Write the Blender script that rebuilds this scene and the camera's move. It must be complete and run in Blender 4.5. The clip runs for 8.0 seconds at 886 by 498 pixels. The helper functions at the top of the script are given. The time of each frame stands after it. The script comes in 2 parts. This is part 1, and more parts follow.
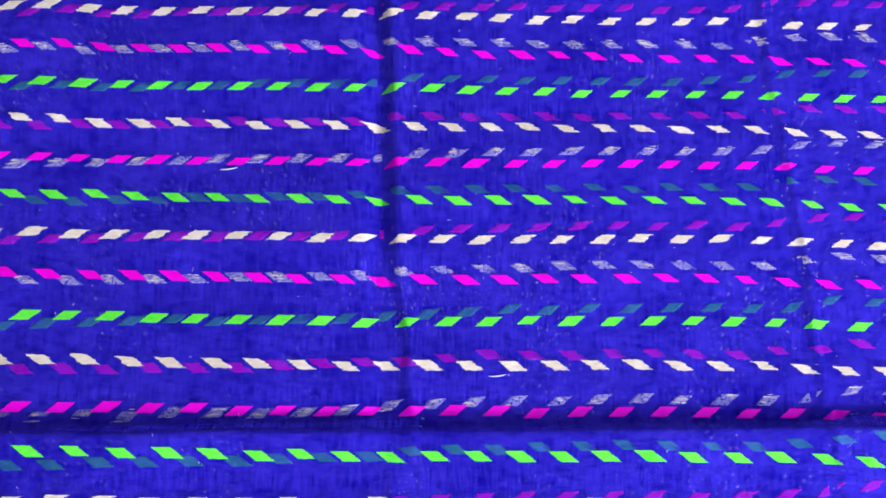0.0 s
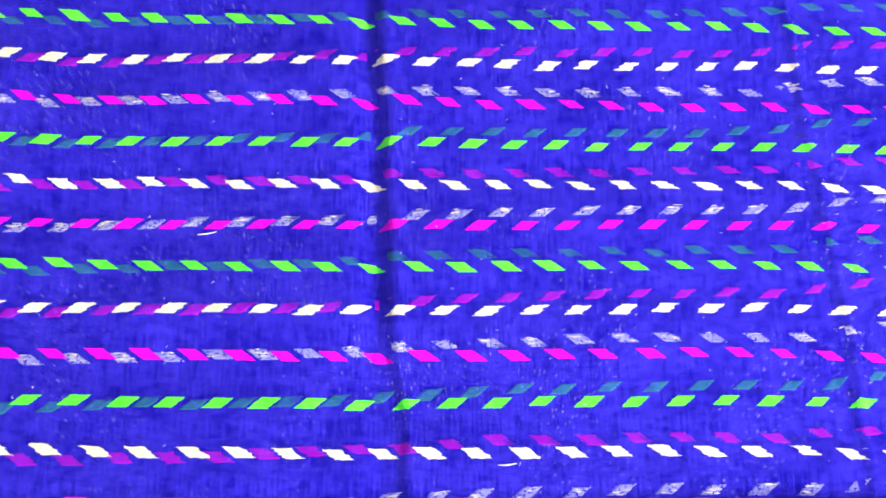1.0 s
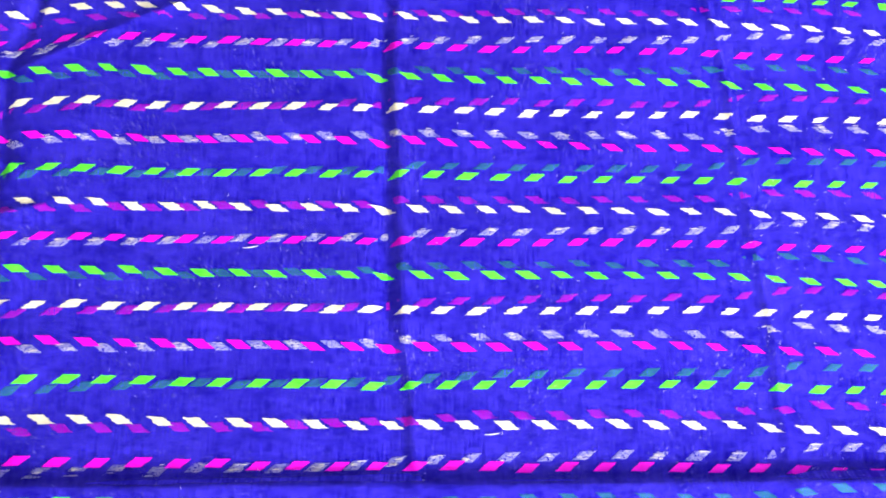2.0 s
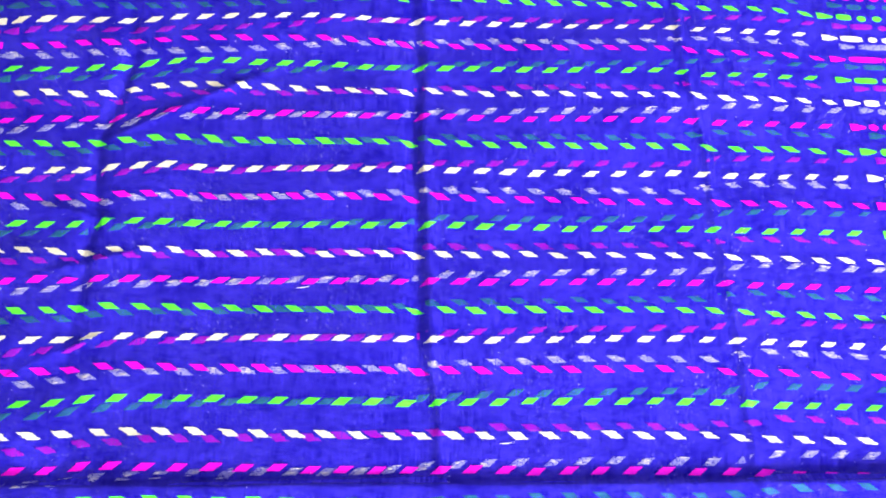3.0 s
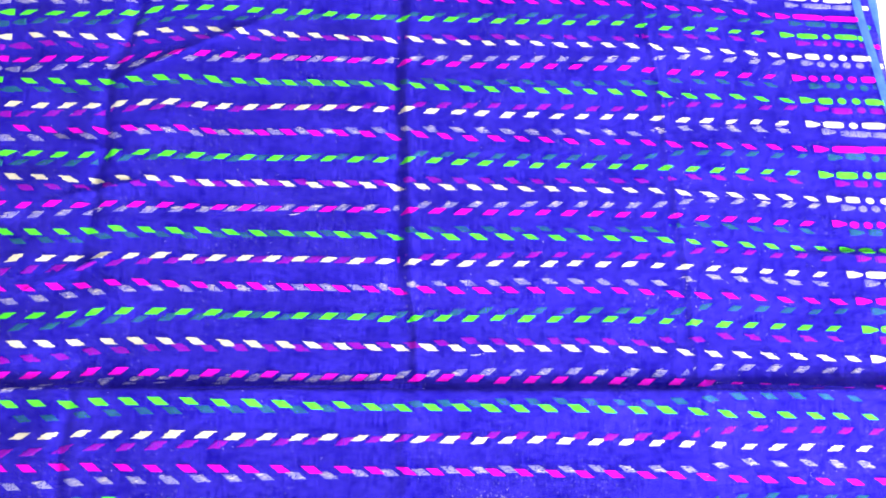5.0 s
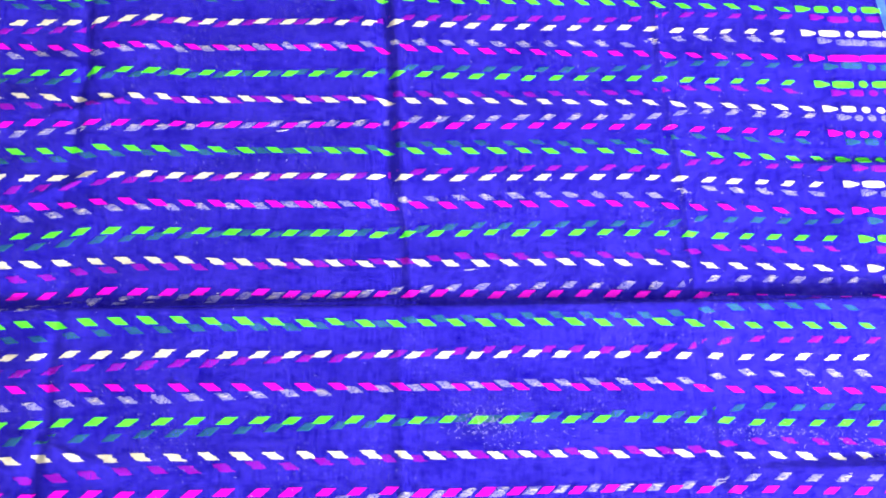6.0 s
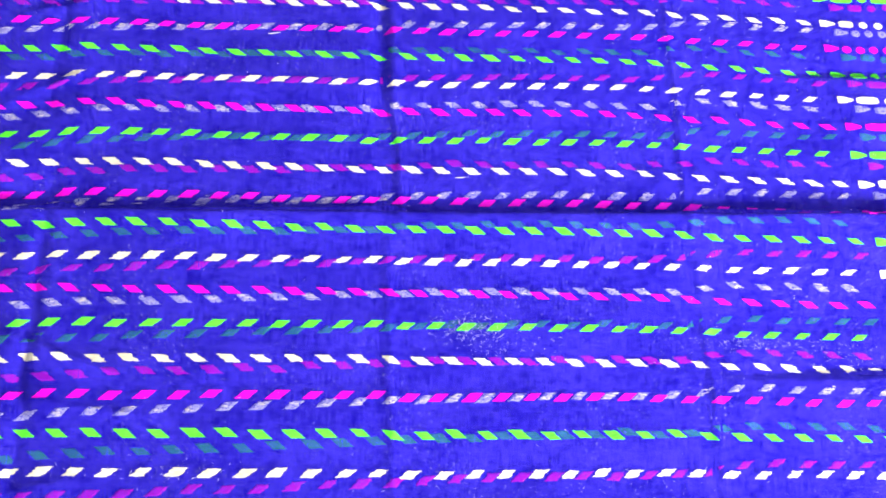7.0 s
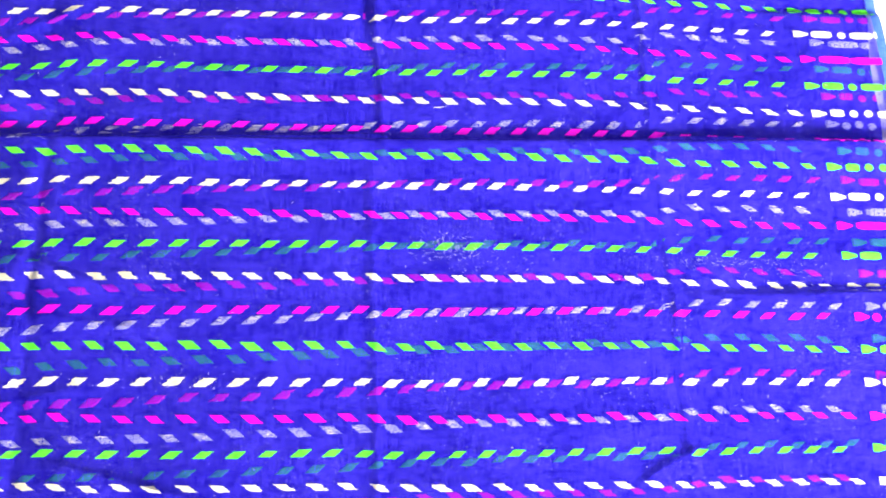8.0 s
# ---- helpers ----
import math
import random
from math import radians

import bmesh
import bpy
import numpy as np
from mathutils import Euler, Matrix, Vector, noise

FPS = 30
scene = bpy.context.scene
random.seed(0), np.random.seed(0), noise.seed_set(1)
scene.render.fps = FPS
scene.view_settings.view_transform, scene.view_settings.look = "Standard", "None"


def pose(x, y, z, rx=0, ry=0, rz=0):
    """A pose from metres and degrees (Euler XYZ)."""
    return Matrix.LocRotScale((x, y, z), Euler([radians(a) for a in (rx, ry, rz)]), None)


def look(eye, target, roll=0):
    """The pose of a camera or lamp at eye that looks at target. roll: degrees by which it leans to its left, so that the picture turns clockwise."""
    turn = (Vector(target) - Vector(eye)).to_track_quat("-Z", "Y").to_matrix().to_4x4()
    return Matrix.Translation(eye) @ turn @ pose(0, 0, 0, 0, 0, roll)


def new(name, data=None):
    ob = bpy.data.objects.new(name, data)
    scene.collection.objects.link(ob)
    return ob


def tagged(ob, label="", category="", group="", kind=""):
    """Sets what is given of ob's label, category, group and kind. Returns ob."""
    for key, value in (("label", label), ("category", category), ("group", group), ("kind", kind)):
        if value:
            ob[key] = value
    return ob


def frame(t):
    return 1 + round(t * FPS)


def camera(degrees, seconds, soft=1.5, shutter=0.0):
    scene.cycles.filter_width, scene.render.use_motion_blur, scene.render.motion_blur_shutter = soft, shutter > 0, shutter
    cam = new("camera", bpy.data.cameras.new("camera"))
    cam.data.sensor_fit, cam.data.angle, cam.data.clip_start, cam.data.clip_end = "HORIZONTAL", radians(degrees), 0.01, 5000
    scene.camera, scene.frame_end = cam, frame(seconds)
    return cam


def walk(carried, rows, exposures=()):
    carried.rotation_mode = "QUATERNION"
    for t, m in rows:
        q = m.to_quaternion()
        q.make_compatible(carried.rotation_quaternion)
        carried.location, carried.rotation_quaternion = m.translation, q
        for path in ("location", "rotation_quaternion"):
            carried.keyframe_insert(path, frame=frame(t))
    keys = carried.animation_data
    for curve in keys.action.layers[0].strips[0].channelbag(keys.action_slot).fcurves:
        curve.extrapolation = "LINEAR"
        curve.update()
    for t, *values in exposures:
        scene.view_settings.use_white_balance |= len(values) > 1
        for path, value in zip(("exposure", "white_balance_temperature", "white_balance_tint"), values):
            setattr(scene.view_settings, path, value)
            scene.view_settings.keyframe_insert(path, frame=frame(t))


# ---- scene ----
cam = camera(40.0, 8.0, soft=1.8)
# seconds, eye (x, y, z), yaw, pitch, roll
ROWS = [
    (0, 0.0517, -0.2354, 0.8818, 2.17, -75.04, -2.07),
    (0.2, 0.0536, -0.1977, 0.8292, 1.24, -75.15, -1.15),
    (0.5, 0.0529, -0.1871, 0.7949, -0.21, -74.40, 0.07),
    (1, 0.0469, -0.1846, 0.7996, 1.32, -73.58, -1.72),
    (1.5, 0.0511, -0.1739, 0.8114, 1.44, -72.55, -1.90),
    (1.7, 0.0521, -0.2040, 0.8688, 1.30, -72.06, -1.45),
    (2.8, 0.0653, -0.3321, 1.1595, 6.14, -70.84, -5.94),
    (3, 0.0703, -0.3235, 1.1659, 6.64, -69.75, -6.59),
    (3.5, 0.0676, -0.3227, 1.1797, 5.35, -67.65, -5.19),
    (3.8, 0.0729, -0.3844, 1.2834, 5.36, -66.58, -4.83),
    (4, 0.0764, -0.4028, 1.2856, 5.31, -66.46, -4.75),
    (4.5, 0.0766, -0.4082, 1.2769, 3.72, -68.77, -3.29),
    (4.7, 0.0785, -0.4063, 1.2778, 4.20, -69.98, -3.46),
    (5.8, 0.0667, -0.4380, 1.2455, 2.04, -72.75, -1.91),
    (6, 0.0648, -0.4396, 1.2436, 1.58, -73.57, -1.72),
    (6.5, 0.0610, -0.4450, 1.2385, 0.30, -75.17, 0.45),
    (6.8, 0.0639, -0.4541, 1.2354, 0.22, -76.42, 0.74),
    (7, 0.0587, -0.4588, 1.2347, -1.38, -77.00, 2.34),
    (7.5, 0.0606, -0.4747, 1.2298, -3.47, -78.30, 4.23),
    (7.8, 0.0643, -0.4715, 1.2595, -5.00, -79.77, 5.45),
    (8, 0.0633, -0.5144, 1.3098, -5.76, -78.88, 6.49),
]


def eye_pose(x, y, z, yaw, pitch, roll):
    return Matrix.Translation((x, y, z)) @ pose(0, 0, 0, 0, 0, yaw) @ pose(0, 0, 0, 90 + pitch) @ pose(0, 0, 0, 0, 0, roll)


walk(cam, [(row[0], eye_pose(*row[1:])) for row in ROWS],
     exposures=[(0.0, -0.8, 5900, 26), (0.3, -0.72, 5900, 26), (0.6, -0.38, 6050, 22), (0.9, -0.08, 6300, 14), (1.2, 0.02, 6500, 10), (1.7, 0.04, 6500, 10), (3.0, 0.12, 6500, 10), (3.5, -0.12, 6400, 14), (4.5, 0.08, 6500, 11), (6.5, 0.02, 6600, 11), (8.0, 0.12, 6700, 10)])

# ---- light: one added area lamp, set in an unseen window ----
world = bpy.data.worlds.new("world")
scene.world = world
world.use_nodes = True
sky = world.node_tree.nodes.new("ShaderNodeTexSky")
sky.sky_type, sky.sun_disc = "NISHITA", False
sky.sun_elevation, sky.sun_rotation = radians(40), radians(150)
world.node_tree.links.new(sky.outputs[0], world.node_tree.nodes["Background"].inputs[0])
world.node_tree.nodes["Background"].inputs[1].default_value = 0.1

WIN_X, WIN_Z, WIN_W, WIN_H = 1.75, 1.35, 1.1, 1.0
ROOM_S, ROOM_N, ROOM_W, ROOM_E, ROOM_H = -2.05, 2.3, -2.3, 2.8, 2.7
FLOOR_Z = -0.0094
key_light = bpy.data.lights.new("key_lamp", "AREA")
key_light.shape, key_light.size, key_light.size_y, key_light.energy = "RECTANGLE", WIN_W, WIN_H, 365.0
key_light.color = (1.0, 0.985, 0.96)
new("key_lamp", key_light).matrix_world = look((WIN_X, ROOM_S - 0.03, WIN_Z), (WIN_X, 2.0, WIN_Z))


# ---- materials ----
def start_material(name):
    m = bpy.data.materials.new(name)
    m.use_nodes = True
    m.node_tree.nodes.clear()
    return m, m.node_tree.nodes, m.node_tree.links


def stretched_noise(nodes, links, sx, sy, sz=1.0, detail=2.0):
    """Noise on the thing's own metres, sx and sy cells a metre."""
    coords, mapping, tex = nodes.new("ShaderNodeTexCoord"), nodes.new("ShaderNodeMapping"), nodes.new("ShaderNodeTexNoise")
    mapping.inputs["Scale"].default_value = (sx, sy, sz)
    tex.inputs["Scale"].default_value, tex.inputs["Detail"].default_value = 1.0, detail
    links.new(coords.outputs["Object"], mapping.inputs["Vector"])
    links.new(mapping.outputs[0], tex.inputs["Vector"])
    return tex.outputs["Fac"]


def ramp(nodes, links, value, low, high, a, b):
    """Maps value from low..high to a..b, held at the ends."""
    n = nodes.new("ShaderNodeMapRange")
    for key, v in zip(("From Min", "From Max", "To Min", "To Max"), (low, high, a, b)):
        n.inputs[key].default_value = v
    links.new(value, n.inputs["Value"])
    return n.outputs[0]


def maths(nodes, links, kind, a, b):
    n = nodes.new("ShaderNodeMath")
    n.operation = kind
    for socket, v in zip(n.inputs, (a, b)):
        if isinstance(v, (int, float)):
            socket.default_value = v
        else:
            links.new(v, socket)
    return n.outputs[0]


def mixed(nodes, links, fac, a, b):
    """A colour between a and b, which are colours or sockets."""
    n = nodes.new("ShaderNodeMix")
    n.data_type = "RGBA"
    links.new(fac, n.inputs["Factor"])
    for socket, v in ((n.inputs[6], a), (n.inputs[7], b)):
        if isinstance(v, tuple):
            socket.default_value = (*v, 1)
        else:
            links.new(v, socket)
    return n.outputs[2]


def sheer_cotton(name, dark, light, cover):
    """Open plain weave: fine warp and weft streaks, slubs, and gaps between the threads that let the layer beneath show."""
    m, nodes, links = start_material(name)
    warp = stretched_noise(nodes, links, 720, 50)
    weft = stretched_noise(nodes, links, 110, 800)
    slub = stretched_noise(nodes, links, 75, 170, detail=4)
    cloud = stretched_noise(nodes, links, 16, 22, detail=6)
    weave = maths(nodes, links, "ADD", maths(nodes, links, "MULTIPLY", warp, 0.6), maths(nodes, links, "MULTIPLY", weft, 0.4))
    tone = maths(nodes, links, "ADD", maths(nodes, links, "MULTIPLY", weave, 0.54), maths(nodes, links, "MULTIPLY", maths(nodes, links, "ADD", cloud, slub), 0.23))
    colour = mixed(nodes, links, ramp(nodes, links, tone, 0.42, 0.6, 0, 1), dark, light)
    # pale flecks of worn and slubbed yarn
    fleck = maths(nodes, links, "MULTIPLY", ramp(nodes, links, stretched_noise(nodes, links, 620, 260, detail=1), 0.66, 0.74, 0, 1),
                  ramp(nodes, links, stretched_noise(nodes, links, 11, 11, detail=2), 0.44, 0.64, 0, 0.65))
    colour = mixed(nodes, links, fleck, colour, (0.55, 0.5, 0.85))
    body, back, mix_body, hole, mix_hole, out = (nodes.new("ShaderNode" + k) for k in ("BsdfPrincipled", "BsdfTranslucent", "MixShader", "BsdfTransparent", "MixShader", "OutputMaterial"))
    bump = nodes.new("ShaderNodeBump")
    bump.inputs["Strength"].default_value, bump.inputs["Distance"].default_value = 0.35, 0.0006
    links.new(weave, bump.inputs["Height"])
    links.new(bump.outputs[0], body.inputs["Normal"])
    links.new(colour, body.inputs["Base Color"])
    links.new(colour, back.inputs["Color"])
    body.inputs["Roughness"].default_value, body.inputs["Specular IOR Level"].default_value = 0.75, 0.05
    mix_body.inputs[0].default_value = 0.1
    links.new(body.outputs[0], mix_body.inputs[1])
    links.new(back.outputs[0], mix_body.inputs[2])
    links.new(ramp(nodes, links, weave, 0.35, 0.65, cover - 0.05, cover + 0.05), mix_hole.inputs[0])
    links.new(hole.outputs[0], mix_hole.inputs[1])
    links.new(mix_body.outputs[0], mix_hole.inputs[2])
    links.new(mix_hole.outputs[0], out.inputs["Surface"])
    return m


def silk_thread(name, dark, light, gaps=None):
    """Packed floating weft yarn. gaps: the colour of the ground cloth that shows between loose floats."""
    m, nodes, links = start_material(name)
    fine = stretched_noise(nodes, links, 130, 1500)
    cloud = stretched_noise(nodes, links, 60, 60, detail=3)
    tone = maths(nodes, links, "ADD", maths(nodes, links, "MULTIPLY", fine, 0.6), maths(nodes, links, "MULTIPLY", cloud, 0.4))
    colour = mixed(nodes, links, ramp(nodes, links, tone, 0.38, 0.6, 0, 1), dark, light)
    if gaps:
        floats = stretched_noise(nodes, links, 380, 800, detail=2)
        colour = mixed(nodes, links, ramp(nodes, links, floats, 0.56, 0.585, 0, 1), colour, gaps)
    body, out, bump = (nodes.new("ShaderNode" + k) for k in ("BsdfPrincipled", "OutputMaterial", "Bump"))
    bump.inputs["Strength"].default_value, bump.inputs["Distance"].default_value = 0.4, 0.0005
    links.new(fine, bump.inputs["Height"])
    links.new(bump.outputs[0], body.inputs["Normal"])
    links.new(colour, body.inputs["Base Color"])
    body.inputs["Roughness"].default_value, body.inputs["Specular IOR Level"].default_value = 0.6, 0.15
    links.new(body.outputs[0], out.inputs["Surface"])
    return m


def plain(name, dark, light, scale, rough=0.7):
    m, nodes, links = start_material(name)
    tone = stretched_noise(nodes, links, scale, scale, scale, detail=5)
    body, out = nodes.new("ShaderNodeBsdfPrincipled"), nodes.new("ShaderNodeOutputMaterial")
    links.new(mixed(nodes, links, ramp(nodes, links, tone, 0.35, 0.65, 0, 1), dark, light), body.inputs["Base Color"])
    body.inputs["Roughness"].default_value, body.inputs["Specular IOR Level"].default_value = rough, 0.2
    links.new(body.outputs[0], out.inputs["Surface"])
    return m


BLUE = sheer_cotton("sheer_blue_cotton", (0.009, 0.0035, 0.46), (0.066, 0.044, 0.84), 0.49)
BLUE_LOWER = sheer_cotton("blue_cotton_beneath", (0.009, 0.0035, 0.46), (0.066, 0.044, 0.84), 0.88)
SELVEDGE = silk_thread("light_blue_selvedge", (0.05, 0.13, 0.72), (0.09, 0.22, 0.85))
MAGENTA = silk_thread("magenta_thread", (0.82, 0.0, 0.6), (0.98, 0.003, 0.82))
GREEN = silk_thread("green_thread", (0.07, 0.85, 0.03), (0.16, 0.97, 0.07))
# green thread with shade put into its colour, for motifs under the upper layer
GREEN_DIMMED = silk_thread("green_thread_dimmed", (0.015, 0.24, 0.05), (0.05, 0.5, 0.09))
WHITE = silk_thread("cream_white_thread", (0.66, 0.58, 0.42), (0.9, 0.86, 0.72))
SILVER = silk_thread("loose_white_floats", (0.93, 0.92, 0.9), (0.98, 0.98, 0.98), gaps=(0.03, 0.02, 0.55))
WHITE_SHEET = plain("white_floor", (0.84, 0.84, 0.83), (0.9, 0.9, 0.89), 9.0)
# mid grey, to hold down the fill light from the unseen walls
WALL_PAINT = plain("grey_wall_paint", (0.27, 0.27, 0.27), (0.32, 0.32, 0.315), 3.0)
FRAME_PAINT = plain("white_window_paint", (0.75, 0.75, 0.73), (0.82, 0.82, 0.8), 12.0, 0.4)


# ---- mesh helpers ----
def mesh_object(name, verts, faces, material, parent=None, label="", kind="", smooth=True):
    me = bpy.data.meshes.new(name)
    me.from_pydata(verts, [], faces)
    if smooth:
        me.polygons.foreach_set("use_smooth", [True] * len(me.polygons))
    for m in material if isinstance(material, list) else [material]:
        me.materials.append(m)
    ob = new(name, me)
    ob.parent = parent
    return tagged(ob, label, kind=kind)


def box_object(name, lo, hi, material, parent=None, label="", kind="", bevel=0.0):
    bm = bmesh.new()
    bmesh.ops.create_cube(bm, size=1.0)
    for v in bm.verts:
        v.co = [lo[k] + (v.co[k] + 0.5) * (hi[k] - lo[k]) for k in range(3)]
    if bevel:
        bmesh.ops.bevel(bm, geom=bm.edges[:], offset=bevel, segments=2, affect="EDGES")
    me = bpy.data.meshes.new(name)
    bm.to_mesh(me)
    bm.free()
    me.materials.append(material)
    ob = new(name, me)
    ob.parent = parent
    return tagged(ob, label, kind=kind)


# ---- the floor, and an unseen room added around it ----
T = 0.15
box_object("floor", (ROOM_W - T, ROOM_S - T, FLOOR_Z - 0.1), (ROOM_E + T, ROOM_N + T, FLOOR_Z), WHITE_SHEET, label="plain bright white floor under the cloth", kind="structure")
box_object("ceiling", (ROOM_W - T, ROOM_S - T, ROOM_H), (ROOM_E + T, ROOM_N + T, ROOM_H + T), WALL_PAINT, label="unseen added grey ceiling", kind="structure")
box_object("wall_north", (ROOM_W - T, ROOM_N, FLOOR_Z), (ROOM_E + T, ROOM_N + T, ROOM_H), WALL_PAINT, label="unseen added grey wall", kind="structure")
box_object("wall_west", (ROOM_W - T, ROOM_S, FLOOR_Z), (ROOM_W, ROOM_N, ROOM_H), WALL_PAINT, label="unseen added grey wall", kind="structure")
box_object("wall_east", (ROOM_E, ROOM_S, FLOOR_Z), (ROOM_E + T, ROOM_N, ROOM_H), WALL_PAINT, label="unseen added grey wall", kind="structure")
wx0, wx1, wz0, wz1 = WIN_X - WIN_W / 2, WIN_X + WIN_W / 2, WIN_Z - WIN_H / 2, WIN_Z + WIN_H / 2
wall_south = tagged(new("wall_south"), "unseen added wall with an opening for the lamp", kind="structure")
for lo, hi in (((ROOM_W - T, FLOOR_Z), (wx0, ROOM_H)), ((wx1, FLOOR_Z), (ROOM_E + T, ROOM_H)), ((wx0, FLOOR_Z), (wx1, wz0)), ((wx0, wz1), (wx1, ROOM_H))):
    box_object("wall_panel", (lo[0], ROOM_S - T, lo[1]), (hi[0], ROOM_S, hi[1]), WALL_PAINT, wall_south)
# unseen frame, added only to surround the lamp
window = tagged(new("unseen_window_1"), "unseen white window frame added around the lamp", kind="structure")
for lo, hi in (((wx0, wz0), (wx0 + 0.05, wz1)), ((wx1 - 0.05, wz0), (wx1, wz1)), ((wx0 + 0.05, wz0), (wx1 - 0.05, wz0 + 0.05)), ((wx0 + 0.05, wz1 - 0.05), (wx1 - 0.05, wz1))):
    box_object("unseen_window_frame", (lo[0], ROOM_S - 0.12, lo[1]), (hi[0], ROOM_S - 0.07, hi[1]), FRAME_PAINT, window)

# ---- the drape of the cloth ----
# The weave is counted in columns u (across) and rows r (towards the camera); drape() lays it into the room.
ROW_PITCH = 0.0328
WAVES = [
    (-51, 63, -43, 48, -19, 11, -8),
    (25, 77, 2, 22, -2, 7, 13),
    (-13, -22, 1, -8, 0, 7, 7),
    (3, -5, 0, 6, 3, 4, 5),
    (-6, -5, 8, -1, -6, 4, 7),
    (7, 9, 2, 0, -5, 3, 2),
]
PULLS = [(8, -10, -6), (0, 12, -3), (-11, -4, -6)]
FOLD_Y = 0.479


SPREAD_X = [
    (-8, 11, 5, 1, 1),
    (-112, 229, 8, 11, 5),
    (12, -9, 1, -1, 2),
    (-10, 17, 6, -1, 5),
    (17, -7, 3, -2, -1),
]
SPREAD_Y = [
    (-21, -142, -119, -25, -22, -11, -14),
    (17, 27, -10, -3, 3, 2, -5),
    (2, 1, 5, -6, 1, -7, 2),
    (1, 5, 0, -3, 0, 3, -2),
    (0, -1, 0, -3, 2, -2, 0),
    (0, 2, 2, -1, 4, 1, -1),
]


def settle(x, y):
    """How the laid-out cloth is drawn in and spread over the floor, in tenths of a millimetre."""
    a, b = (np.clip(x, -0.56, 0.58) + 0.52) / 1.06 * np.pi, (np.clip(14 - y / ROW_PITCH, -1, 31) + 0.5) / 30 * np.pi
    dx = sum(1e-4 * k * np.cos(i * a) * np.cos(j * b) for i, row in enumerate(SPREAD_X) for j, k in enumerate(row))
    dy = sum(1e-4 * k * np.cos(i * a) * np.cos(j * b) for i, row in enumerate(SPREAD_Y) for j, k in enumerate(row))
    return x + dx, y + dy


def creases(r):
    """Where the three pressed fold lines along the length cross row r."""
    s = r - 14
    return -0.331 + 0.0005 * s, 0.002 + 0.00155 * s, 0.304 + 0.0017 * s


def value_noise(x, y, seed):
    """Smooth noise between -1 and 1."""
    def corner(i, j):
        h = np.sin(i * 127.1 + j * 311.7 + seed * 74.7) * 43758.5453
        return (h - np.floor(h)) * 2 - 1
    i, j = np.floor(x), np.floor(y)
    a, b = x - i, y - j
    a, b = a * a * (3 - 2 * a), b * b * (3 - 2 * b)
    return (corner(i, j) * (1 - a) + corner(i + 1, j) * a) * (1 - b) + (corner(i, j + 1) * (1 - a) + corner(i + 1, j + 1) * a) * b


def soft_step(v, a, b):
    t = np.clip((v - a) / (b - a), 0, 1)
    return t * t * (3 - 2 * t)


def place_x(u, r):
    s = (r - 14) / 15
    return 0.01301 + 0.03068 * s - 0.00252 * s * s + (0.02979 + 0.000589 * s) * u - 0.0000538 * u * u + 1.04e-06 * u ** 3


def place_y(x, r):
    rr = np.clip(r, -1, 31)
    a, b = (np.clip(x, -0.56, 0.58) + 0.52) / 1.06 * np.pi, (rr + 0.5) / 30 * np.pi
    y = -ROW_PITCH * (r - 14)
    for i, row in enumerate(WAVES):
        for j, k in enumerate(row):
            y = y + 1e-4 * k * np.cos(i * a) * np.cos(j * b)
    for xc, w, row in zip(creases(rr), (0.02, 0.012, 0.012), PULLS):
        for j, k in enumerate(row):
            y = y + 1e-4 * k * np.tanh((x - xc) / w) * np.cos(j * b)
    y = y + 0.0076 * np.exp(-((x + 0.22) / 0.07) ** 2 - ((rr - 4) / 2.5) ** 2)
    y = y + 0.0068 * np.exp(-((x + 0.11) / 0.06) ** 2 - ((rr - 2.8) / 1.5) ** 2)
    y = y + 0.0064 * np.exp(-((x + 0.28) / 0.05) ** 2 - ((rr - 6.5) / 6) ** 2)
    # the far corner by the border is drawn in
    return y - 0.0135 * np.exp(-np.maximum(rr, -0.5) / 2.6) * soft_step(x, 0.37, 0.5)


def beneath_shift(x, r):
    """How far the rows of the layer beneath lie from those of the upper one."""
    s, u = (np.clip(r, -1, 31) - 14) / 15, np.clip(x, -0.5, 0.55) / 0.5
    _, c1, c2 = creases(np.clip(r, -1, 31))
    t1, t2 = np.tanh((x - c1) / 0.03), np.tanh((x - c2) / 0.02)
    y = 114 - 92 * s - 105 * s * s + 133 * u + 17 * u * s - 20 * u * s * s - 89 * u * u + (18 + 9 * s) * t1 + (50 + 4 * s) * t2
    return 1e-4 * (y - 146 * np.exp(-((x + 0.22) / 0.15) ** 2 - ((r - 3) / 3) ** 2))


def pleat(d, height, back, front):
    """A one-sided wrinkle: d metres behind its crest it dies away over back, before it over front."""
    return height * np.where(d > 0, np.exp(-np.abs(d) / back), np.exp(-np.abs(d) / front))


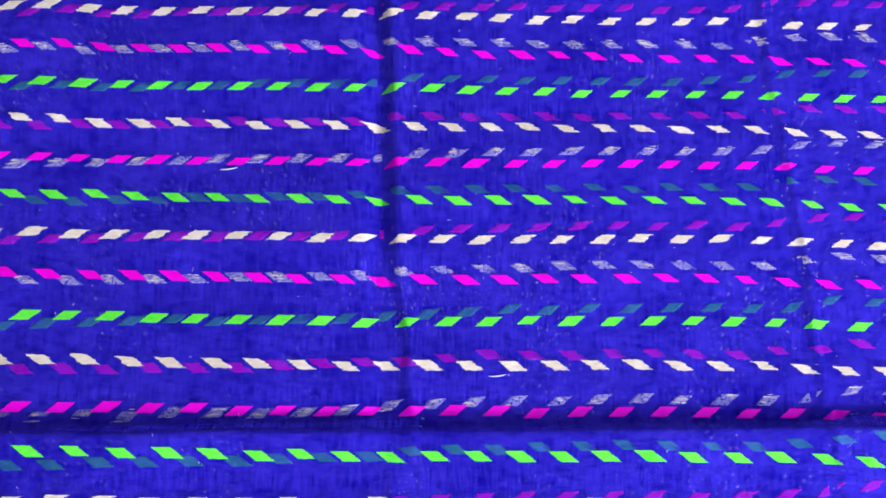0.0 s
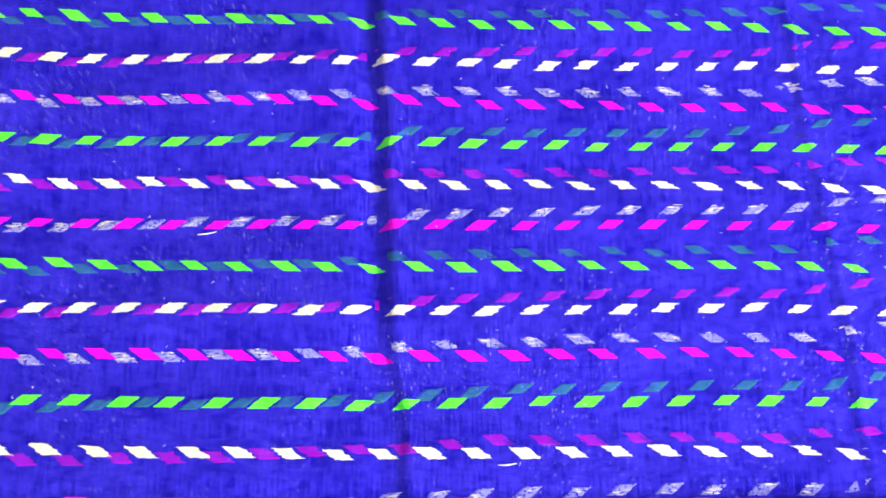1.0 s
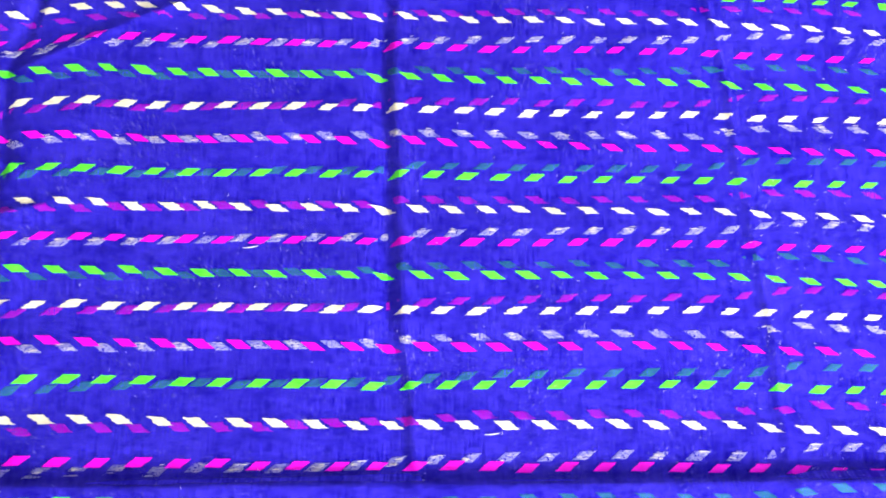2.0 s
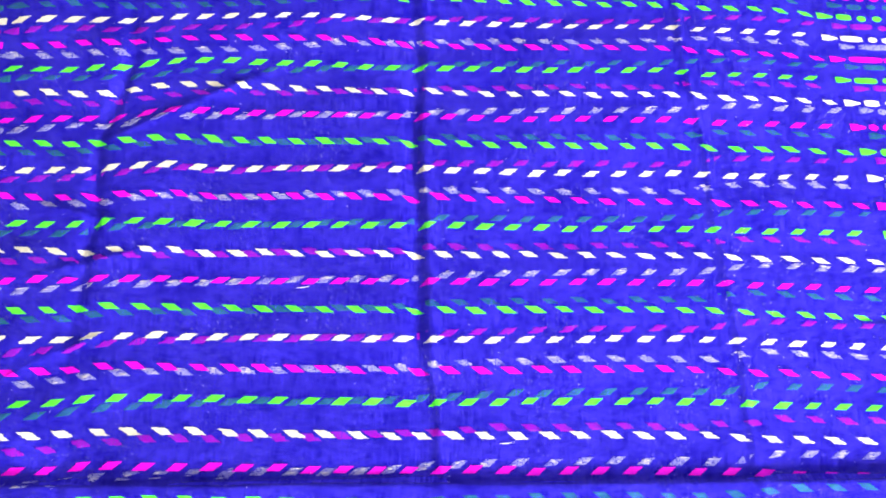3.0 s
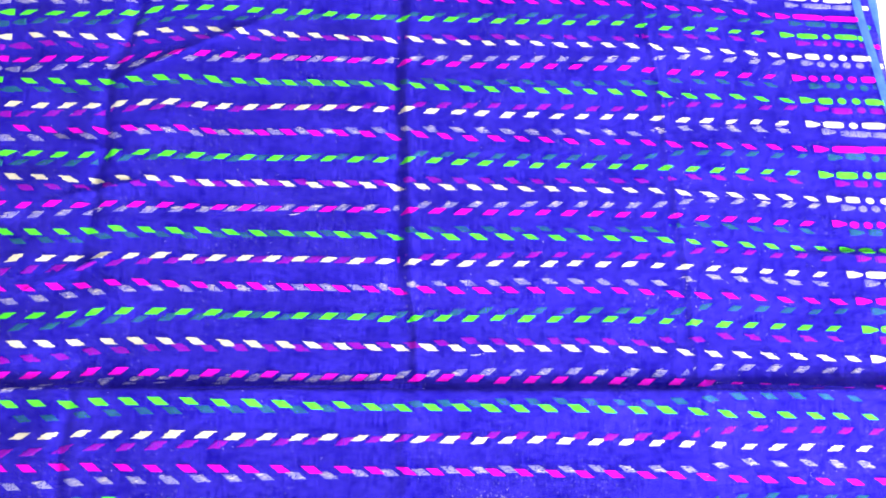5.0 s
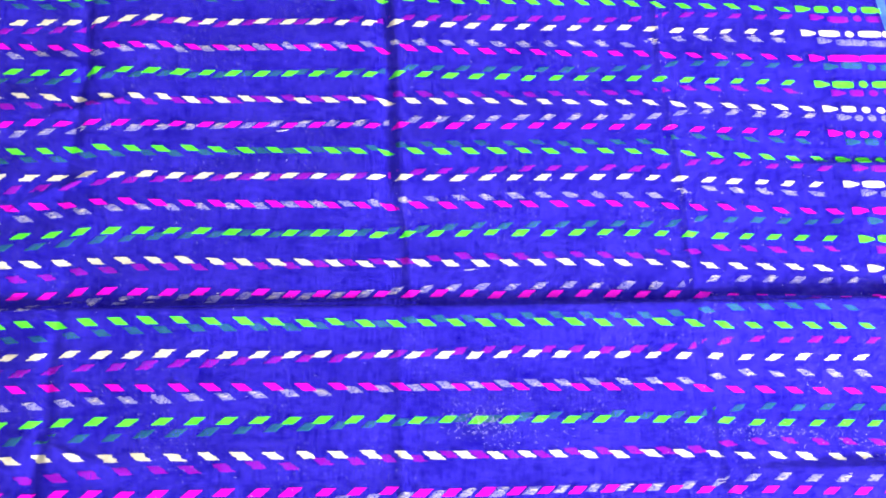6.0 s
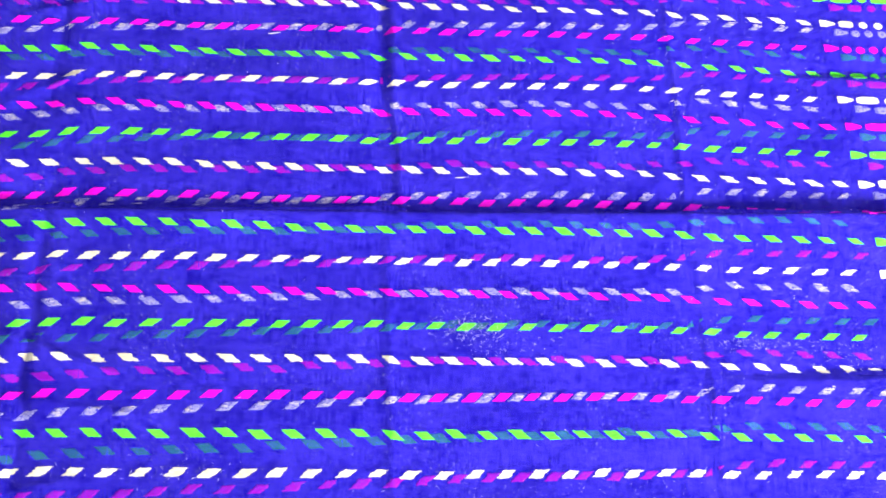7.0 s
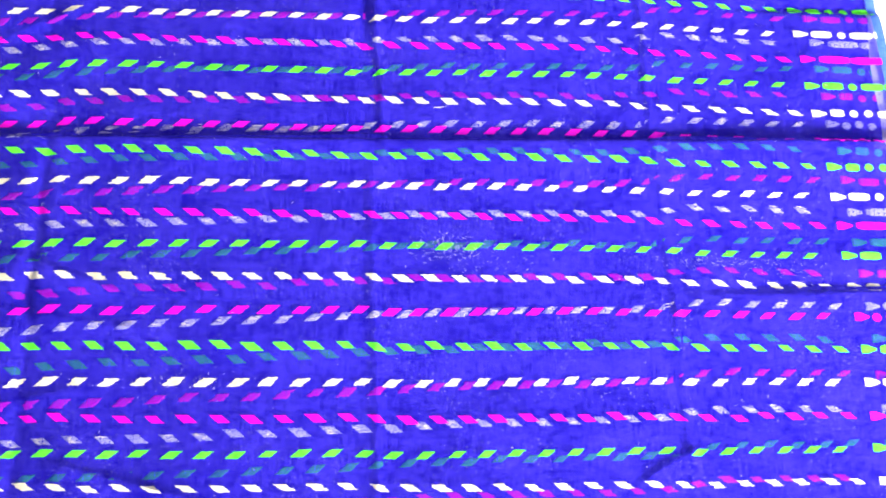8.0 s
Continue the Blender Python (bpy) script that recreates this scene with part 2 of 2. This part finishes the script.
def relief(x, y):
    """Height of the upper layer's wrinkles and pressed folds over its flat lie."""
    r = 14 - y / ROW_PITCH
    c0, c1, c2 = creases(np.clip(r, -1, 33))
    wander = 0.0045 * value_noise(y * 9, y * 0 + 3, 5) + 0.0015 * value_noise(y * 28, y * 0 + 5, 8)
    z = 0.0042 * value_noise(x * 5, y * 12, 1) + 0.0017 * value_noise(x * 14, y * 27, 2) + 0.0002 * value_noise(x * 50, y * 80, 3)
    z = z + 0.0042 * soft_step(-x, 0.1, 0.42) * value_noise(x * 20 + y * 12, y * 22, 7)
    upper = soft_step(y, -0.2, -0.1)
    d = x - c1 - wander
    z = z - (0.0078 * upper * (1 - 0.55 * soft_step(y, 0.15, 0.4)) ) * np.exp(-np.abs(d / 0.0085) ** 1.5)
    z = z + (1 - upper) * (0.0026 * np.exp(-(d / 0.005) ** 2) - 0.0006 * np.exp(-((d + 0.016) / 0.012) ** 2))
    z = z + 0.0024 * np.exp(-((x - c2 + wander) / 0.0035) ** 2) - 0.0009 * np.exp(-((x - c2 + 0.009 + wander) / 0.005) ** 2)
    z = z - 0.0062 * (0.55 + 0.6 * value_noise(y * 13, y * 0, 21)) * np.exp(-((x - c0 - 3 * wander) / 0.008) ** 2)
    # the fold across, between two rows
    z = z + pleat(y - (-0.1435 + 0.011 * x + 0.0015 * value_noise(x * 11, x * 0, 9)), -0.0125, 0.0125, 0.0012)
    z = z + pleat(y - 0.0255, -0.0075, 0.013, 0.0014) * soft_step(x, 0.36, 0.5)
    z = z + pleat(y - (-0.1435 + 0.011 * x + 0.0015 * value_noise(x * 11, x * 0, 9)), 0.0115, 0.0010, 0.018)
    z = z + 0.003 * upper * np.exp(-((d - 0.013) / 0.006) ** 2)
    z = z + pleat(y - (-0.3075 + 0.032 * (x - 0.36)), 0.003, 0.0012, 0.012) * soft_step(x, 0.3, 0.46)
    # a slack wrinkle near the border, one by the left crease and one at the front
    z = z + pleat(y - (-0.3075 + 0.032 * (x - 0.36)), -0.0115, 0.013, 0.0014) * soft_step(x, 0.3, 0.46)
    z = z + pleat(y + 0.5 + 0.26 * (x + 0.26), 0.010, 0.003, 0.012) * soft_step(x, -0.31, -0.27) * soft_step(-x, 0.08, 0.2)
    z = z + pleat(y + 0.485 - 0.62 * (x - 0.318), 0.007, 0.003, 0.008) * soft_step(x, 0.27, 0.3) * soft_step(-x, -0.345, -0.33)
    z = z + pleat(y - 0.262 - 0.55 * (x + 0.29), 0.006, 0.009, 0.005) * soft_step(x, -0.36, -0.3) * soft_step(-x, 0.14, 0.22)
    z = z + pleat(y + 0.02 - 0.5 * (x + 0.36), 0.005, 0.007, 0.004) * soft_step(x, -0.42, -0.38) * soft_step(-x, 0.29, 0.33)
    # slack drag lines by the left fold, and hollows before the front
    for y0, x0, run, lean, high in ((-0.285, -0.33, 0.11, -0.35, 0.007), (-0.345, -0.3, 0.13, -0.12, 0.005), (0.08, -0.36, 0.09, 0.3, 0.006), (0.15, -0.38, 0.1, -0.25, 0.006), (-0.43, -0.34, 0.1, 0.2, 0.005)):
        z = z + pleat(y - y0 - lean * (x - x0), high, 0.003, 0.010) * soft_step(x, x0 - 0.05, x0 + 0.01) * soft_step(-x, -x0 - run, -x0 - 0.4 * run)
    # it lies lower along its edges
    z = z - 0.004 * soft_step(y, FOLD_Y - 0.05, FOLD_Y) - 0.002 * soft_step(x, 0.5, 0.56)
    return np.maximum(z, FLOOR_Z + 0.0022)


def curl(y, z):
    """Beyond the fold the cloth turns down and under."""
    rad, over = 0.0024, np.maximum(y - FOLD_Y, 0)
    turn = np.minimum(over / rad, np.pi)
    return np.where(over > 0, FOLD_Y + rad * np.sin(turn), y), z - rad * (1 - np.cos(turn))


def drape(u, r, lift=0.0):
    x = place_x(u, r)
    y = place_y(x, r)
    y2, z = curl(y, relief(x, np.minimum(y, FOLD_Y)) + lift)
    x, y2 = settle(x, y2)
    return np.stack([x, y2, z], -1)


def drape_beneath(u, r, lift=0.0):
    x = place_x(u, r)
    y = place_y(x, r) + beneath_shift(x, r)
    x = np.minimum(x, 0.562 + 0.002 * np.sin(y * 40))
    y = np.minimum(y, FOLD_Y - 0.013 * soft_step(-x, -0.54, -0.5))
    z = np.maximum(relief(x, y) - 0.004 + 0.0004 * value_noise(x * 9, y * 12, 11), FLOOR_Z + 0.0008) + lift
    x, y = settle(x, y)
    return np.stack([x, y, z], -1)


def drape_on_top(u, r, lift=0.0):
    """Places of the layer beneath, at the height of the upper layer."""
    x = place_x(u, r)
    y = place_y(x, r) + beneath_shift(x, r)
    z = relief(x, np.minimum(y, FOLD_Y - 0.002)) + lift
    x, y = settle(x, np.minimum(y, FOLD_Y - 0.002))
    return np.stack([x, y, z], -1)


def grid_sheet(lay, u, r):
    """Vertices and faces of a woven sheet over the columns u and rows r."""
    uu, rr = np.meshgrid(u, r)
    verts = lay(uu.ravel(), rr.ravel())
    n, k = len(u), np.arange((len(u)) * (len(r) - 1))
    k = k[k % n < n - 1]
    faces = np.stack([k, k + n, k + n + 1, k + 1], 1)
    return verts.tolist(), faces.tolist()


# ---- the sari length ----
sari = tagged(new("sari"), "sheer royal blue cotton sari folded double on white floor", "sari")
verts, faces = grid_sheet(drape, np.arange(-19.4, 19.41, 0.08), np.arange(-1.3, 36, 0.085))
upper_layer = mesh_object("upper_layer", verts, faces, BLUE, sari)
verts, faces = grid_sheet(drape_beneath, np.arange(-19.4, 20.4, 0.3), np.arange(-2.5, 36, 0.3))
lower_layer = mesh_object("lower_layer", verts, faces, BLUE_LOWER, sari, "second blue layer showing faintly through the weave")


def strip(lay, u0, u1, r0, r1, name, material, parent, label, lift=0.0006):
    """A woven edge band, doubled over the cloth."""
    r, u = np.arange(r0, r1, 0.15), np.linspace(u0, u1, 5)
    uu, rr = np.meshgrid(u, r)
    lifts = lift * np.array([0.0, 1.0, 1.2, 1.0, -0.6])[None, :] * np.ones_like(rr)
    verts = lay(uu.ravel(), rr.ravel(), lifts.ravel())
    k = np.arange(5 * (len(r) - 1))
    k = k[k % 5 < 4]
    return mesh_object(name, verts.tolist(), np.stack([k, k + 5, k + 6, k + 1], 1).tolist(), material, parent, label)


strip(drape, 19.05, 19.42, -0.9, 36, "selvedge", SELVEDGE, upper_layer, "lighter blue woven edge band")
strip(drape, -19.42, -18.9, -0.9, 36, "selvedge", SELVEDGE, upper_layer, "lighter blue woven edge band")

# ---- woven motifs ----
NI, NJ = 5, 7
SKIN = [(i, j) for j in range(NJ + 1) for i in range(NI + 1)]
RIM = [i for i in range(NI + 1)] + [(NI + 1) * j + NI for j in range(1, NJ + 1)] + [(NI + 1) * NJ + i for i in range(NI - 1, -1, -1)] + [(NI + 1) * j for j in range(NJ - 1, 0, -1)]
TOP = len(SKIN)
PATCH_FACES = [(j * (NI + 1) + i, j * (NI + 1) + i + 1, (j + 1) * (NI + 1) + i + 1, (j + 1) * (NI + 1) + i) for j in range(NJ) for i in range(NI)]
PATCH_FACES += [(RIM[k], TOP + k, TOP + (k + 1) % len(RIM), RIM[(k + 1) % len(RIM)]) for k in range(len(RIM))]
rng = np.random.default_rng(7)


def outline(kind, length, height, slant, ragged):
    """Local places (along, up) of a patch's skin."""
    a = np.array([i / NI - 0.5 for i, j in SKIN])
    b = np.array([j / NJ - 0.5 for i, j in SKIN])
    if kind == "dot":
        a, b = a * np.sqrt(1 - 0.5 * (2 * b) ** 2), b * np.sqrt(1 - 0.5 * (2 * a) ** 2)
    if kind == "arrow":
        b = b * (1 - 0.75 * np.clip((a + 0.1) / 0.6, 0, 1))
    if kind == "bar":
        b = b * np.sqrt(1 - 0.55 * np.clip(np.abs(2 * a), 0, 1) ** 8)
    x, y = a * length + slant * b * height * 1.2, b * height
    if ragged:
        fray = rng.uniform(-ragged, ragged, (NJ + 1, 2))
        for n, (i, j) in enumerate(SKIN):
            x[n] += fray[j, 0] * (i == 0) + fray[j, 1] * (i == NI) + 0.35 * fray[j, 0] * (0 < i < NI)
        y = y + rng.uniform(-0.25, 0.25, len(SKIN)) * ragged * (np.abs(b) > 0.45)
    return x, y


def woven_patch(lay, u, r, shape, raise_by):
    """A raised patch of weft yarn that follows the cloth; shape is an outline()."""
    x, y = shape
    uu, rr = u + x / 0.0299, r - y / ROW_PITCH
    skin = lay(uu, rr, np.full(len(uu), raise_by))
    rim = lay(uu[RIM], rr[RIM], np.full(len(RIM), 0.00005))
    return np.concatenate([skin, rim])


# the border: each row's run of pieces outward from the last motif, in millimetres: kind, from, to
BORDER = {
    0: [("arrow", 0, 16), ("dot", 19, 29), ("dot", 34, 44), ("dot", 49, 59), ("dot", 65, 75), ("bar", 81, 98)],
    1: [("arrow", 0, 17), ("bar", 21, 37), ("dot", 43, 53), ("dot", 60, 70), ("bar", 76, 95), ("dot", 95, 101)],
    2: [("arrow", 0, 17), ("bar", 20, 44), ("dot", 50, 60), ("bar", 65, 92), ("dot", 93, 99)],
    3: [("arrow", 0, 17), ("bar", 21, 57), ("bar", 58, 102)],
}
MOTIF_COLOURS = [MAGENTA, GREEN, WHITE]
MOTIF_LABELS = ["magenta woven lozenge", "bright green woven lozenge", "cream white woven lozenge"]


def row_pieces(r, shift, last_even, last_odd):
    """All patches of a row: (part name, u, outline)."""
    odd = r % 2
    slant = -1 if odd else 1
    out = []
    frayed = 0.0014 if r % 3 == 2 else 0.0004
    for c in range(-15, (last_odd if odd else last_even) + 1):
        u = c - 0.531 * odd
        u += shift + rng.normal(0, 0.02) - 0.05 * max(0.0, u - 11)
        if u < -15.3:
            continue
        size = rng.normal(1, 0.04) - 0.13 * max(0.0, u - 2) / 13 + 0.05 * max(0.0, -u) / 12
        out.append(("motif", u, outline("motif", 0.0121 * size, 0.0069 * size * rng.normal(1, 0.04), slant, frayed)))
    mod = r % 6
    for kind, a, b in BORDER[min(mod, 6 - mod)]:
        for side in (1, -1):
            start = (15.64 + 0.05 * odd + 0.012 * r) if side > 0 else -15.52
            mid, length = (a + b) / 2000, (b - a) / 1000
            x, y = outline(kind, length, 0.0084, 0, 0.0003)
            out.append(("border_piece", start + shift + side * mid / 0.0295, (side * x, y)))
    return out


NEAR_ROWS = range(8, 17)
joined = {0: ([], []), 1: ([], []), 2: ([], [])}
piece_count = 0
for r in range(0, 35):
    colour = r % 3
    for name, u, shape in row_pieces(r, 0.0, 15, 16):
        patch = woven_patch(drape, u, r + rng.normal(0, 0.015), shape, 0.00035)
        if r in NEAR_ROWS and name == "motif" and piece_count < 300:
            piece_count += 1
            mesh_object("motif", patch.tolist(), PATCH_FACES, MOTIF_COLOURS[colour], upper_layer, MOTIF_LABELS[colour], smooth=False)
        else:
            verts, faces = joined[colour]
            n = len(verts)
            verts.extend(patch.tolist())
            faces.extend([tuple(n + k for k in f) for f in PATCH_FACES])
# the row that turns over the fold: only its border end still shows on top
for kind, a, b in BORDER[1]:
    verts, faces = joined[2]
    n = len(verts)
    x, y = outline(kind, (b - a) / 1000, 0.0088, 0, 0.0003)
    verts.extend(woven_patch(drape, 15.6 + (a + b) / 2000 / 0.0295, -1.0, (x, y), 0.00035).tolist())
    faces.extend([tuple(n + k for k in f) for f in PATCH_FACES])
verts, faces = joined[0]
for u in np.arange(9.3, 15.0, 0.92):
    n = len(verts)
    verts.extend(woven_patch(drape, u, -1.02, outline("bar", 0.027, 0.0075, 0, 0.0006), 0.0006).tolist())
    faces.extend([tuple(n + k for k in f) for f in PATCH_FACES])
for colour, word in enumerate(("magenta", "green", "white")):
    verts, faces = joined[colour]
    mesh_object(word + "_weft_pattern", verts, faces, MOTIF_COLOURS[colour], upper_layer, "rows of " + word + " woven lozenges and border bars", "stuff", False)

# the same rows on the layer beneath, seen from their back: white where the upper row is magenta, and the reverse
under = {0: ([], []), 1: ([], []), 2: ([], [])}
for r in range(0, 35):
    colour = r % 3
    for name, u, shape in row_pieces(r, 0.47, 15, 15):
        patch = woven_patch(drape_beneath, u, r + rng.normal(0, 0.02), shape, 0.0005)
        verts, faces = under[colour]
        n = len(verts)
        verts.extend(patch.tolist())
        faces.extend([tuple(n + k for k in f) for f in PATCH_FACES])
# white floats added above the upper layer, to brighten the silvery backs beneath
float_verts, float_faces = [], []
for r in range(0, 35, 3):
    for name, u, _ in row_pieces(r, 0.47, 15, 15):
        if name == "motif" and rng.random() < 0.93:
            slant = -1 if r % 2 else 1
            for _ in range(int(rng.integers(2, 7))):
                up = rng.uniform(-0.0031, 0.0031)
                along = rng.uniform(-0.0036, 0.0036) + slant * up * 1.2
                patch = woven_patch(drape_on_top, u + along / 0.0299, r - up / ROW_PITCH, outline("bar", rng.uniform(0.002, 0.0062), rng.uniform(0.0003, 0.0007), rng.choice((-3, -1, 0, 2, 4)), 0.0005), 0.0003)
                n = len(float_verts)
                float_verts.extend(patch.tolist())
                float_faces.extend([tuple(n + k for k in f) for f in PATCH_FACES])
verts, faces = under[2]
n = len(verts)
verts.extend(woven_patch(drape_beneath, 19.72, 0.4, outline("bar", 0.022, 0.052, 0, 0.0012), 0.0012).tolist())
faces.extend([tuple(n + k for k in f) for f in PATCH_FACES])
# the green here is the copy darkened in colour; magenta keeps its own
for colour, word, material in ((0, "silvery_white", SILVER), (1, "green", GREEN_DIMMED), (2, "magenta", MAGENTA)):
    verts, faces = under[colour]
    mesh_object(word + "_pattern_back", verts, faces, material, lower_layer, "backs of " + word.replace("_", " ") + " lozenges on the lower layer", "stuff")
mesh_object("added_float", float_verts, float_faces, WHITE, lower_layer, "fine white floats added above the weave to brighten the silvery backs", "stuff")
lower_band = strip(drape_beneath, 19.72, 20.12, 1.3, 10, "selvedge", SELVEDGE, lower_layer, "lighter blue woven edge band")

# ---- loose lint and cut yarn ends on the cloth ----
LINT = plain("white_lint", (0.7, 0.68, 0.75), (0.9, 0.88, 0.92), 200.0)


def fibre(x, y, length, angle, width, bend):
    """A short curved yarn end lying on the cloth, three-sided."""
    verts, faces, steps = [], [], 4
    for k in range(steps + 1):
        t = k / steps - 0.5
        px = x + length * t * math.cos(angle) - bend * (t * t) * math.sin(angle)
        py = y + length * t * math.sin(angle) + bend * (t * t) * math.cos(angle)
        z = float(relief(np.array([px]), np.array([py]))[0]) + 0.0007
        w = width * (1 - 1.2 * abs(t))
        px, py = (float(v) for v in settle(np.float64(px), np.float64(py)))
        nx, ny = -math.sin(angle) * w / 2, math.cos(angle) * w / 2
        verts += [(px + nx, py + ny, z), (px - nx, py - ny, z), (px, py, z + w * 0.7)]
    for k in range(steps):
        a = 3 * k
        faces += [(a, a + 2, a + 5, a + 3), (a + 2, a + 1, a + 4, a + 5), (a + 1, a, a + 3, a + 4)]
    return verts, faces


lint_verts, lint_faces = [], []


def add_fibre(*args):
    v, f = fibre(*args)
    n = len(lint_verts)
    lint_verts.extend(v)
    lint_faces.extend([tuple(n + k for k in q) for q in f])


for _ in range(320):
    add_fibre(rng.uniform(-0.45, 0.52), rng.uniform(-0.55, 0.45), rng.uniform(0.001, 0.003), rng.uniform(0, 3.14), rng.uniform(0.0002, 0.0004), rng.normal(0, 0.001))
for cx, cy, sx, sy, n in ((0.095, -0.266, 0.022, 0.008, 260), (0.13, -0.285, 0.03, 0.008, 60), (0.39, -0.275, 0.04, 0.004, 150), (0.2, -0.42, 0.1, 0.006, 90), (-0.2, -0.41, 0.05, 0.006, 70), (0.36, 0.05, 0.05, 0.1, 90), (0.45, -0.29, 0.025, 0.006, 60), (0.33, -0.275, 0.02, 0.006, 40), (0.32, -0.03, 0.02, 0.12, 50)):
    for _ in range(n):
        add_fibre(rng.normal(cx, sx), rng.normal(cy, sy), rng.uniform(0.0008, 0.0035), rng.normal(0, 0.9), rng.uniform(0.00012, 0.0003), rng.normal(0, 0.001))
tagged(mesh_object("lint", lint_verts, lint_faces, LINT), "fine white lint flecks scattered on the blue cloth", "lint", kind="stuff")
for x, y, length, angle in ((-0.118, 0.058, 0.013, 0.15), (0.082, -0.105, 0.012, 0.1)):
    v, f = fibre(x, y, length, angle, 0.0012, 0.002)
    tagged(mesh_object("loose_thread", v, f, LINT), "short loose white thread lying on the cloth", "thread", group="loose threads")
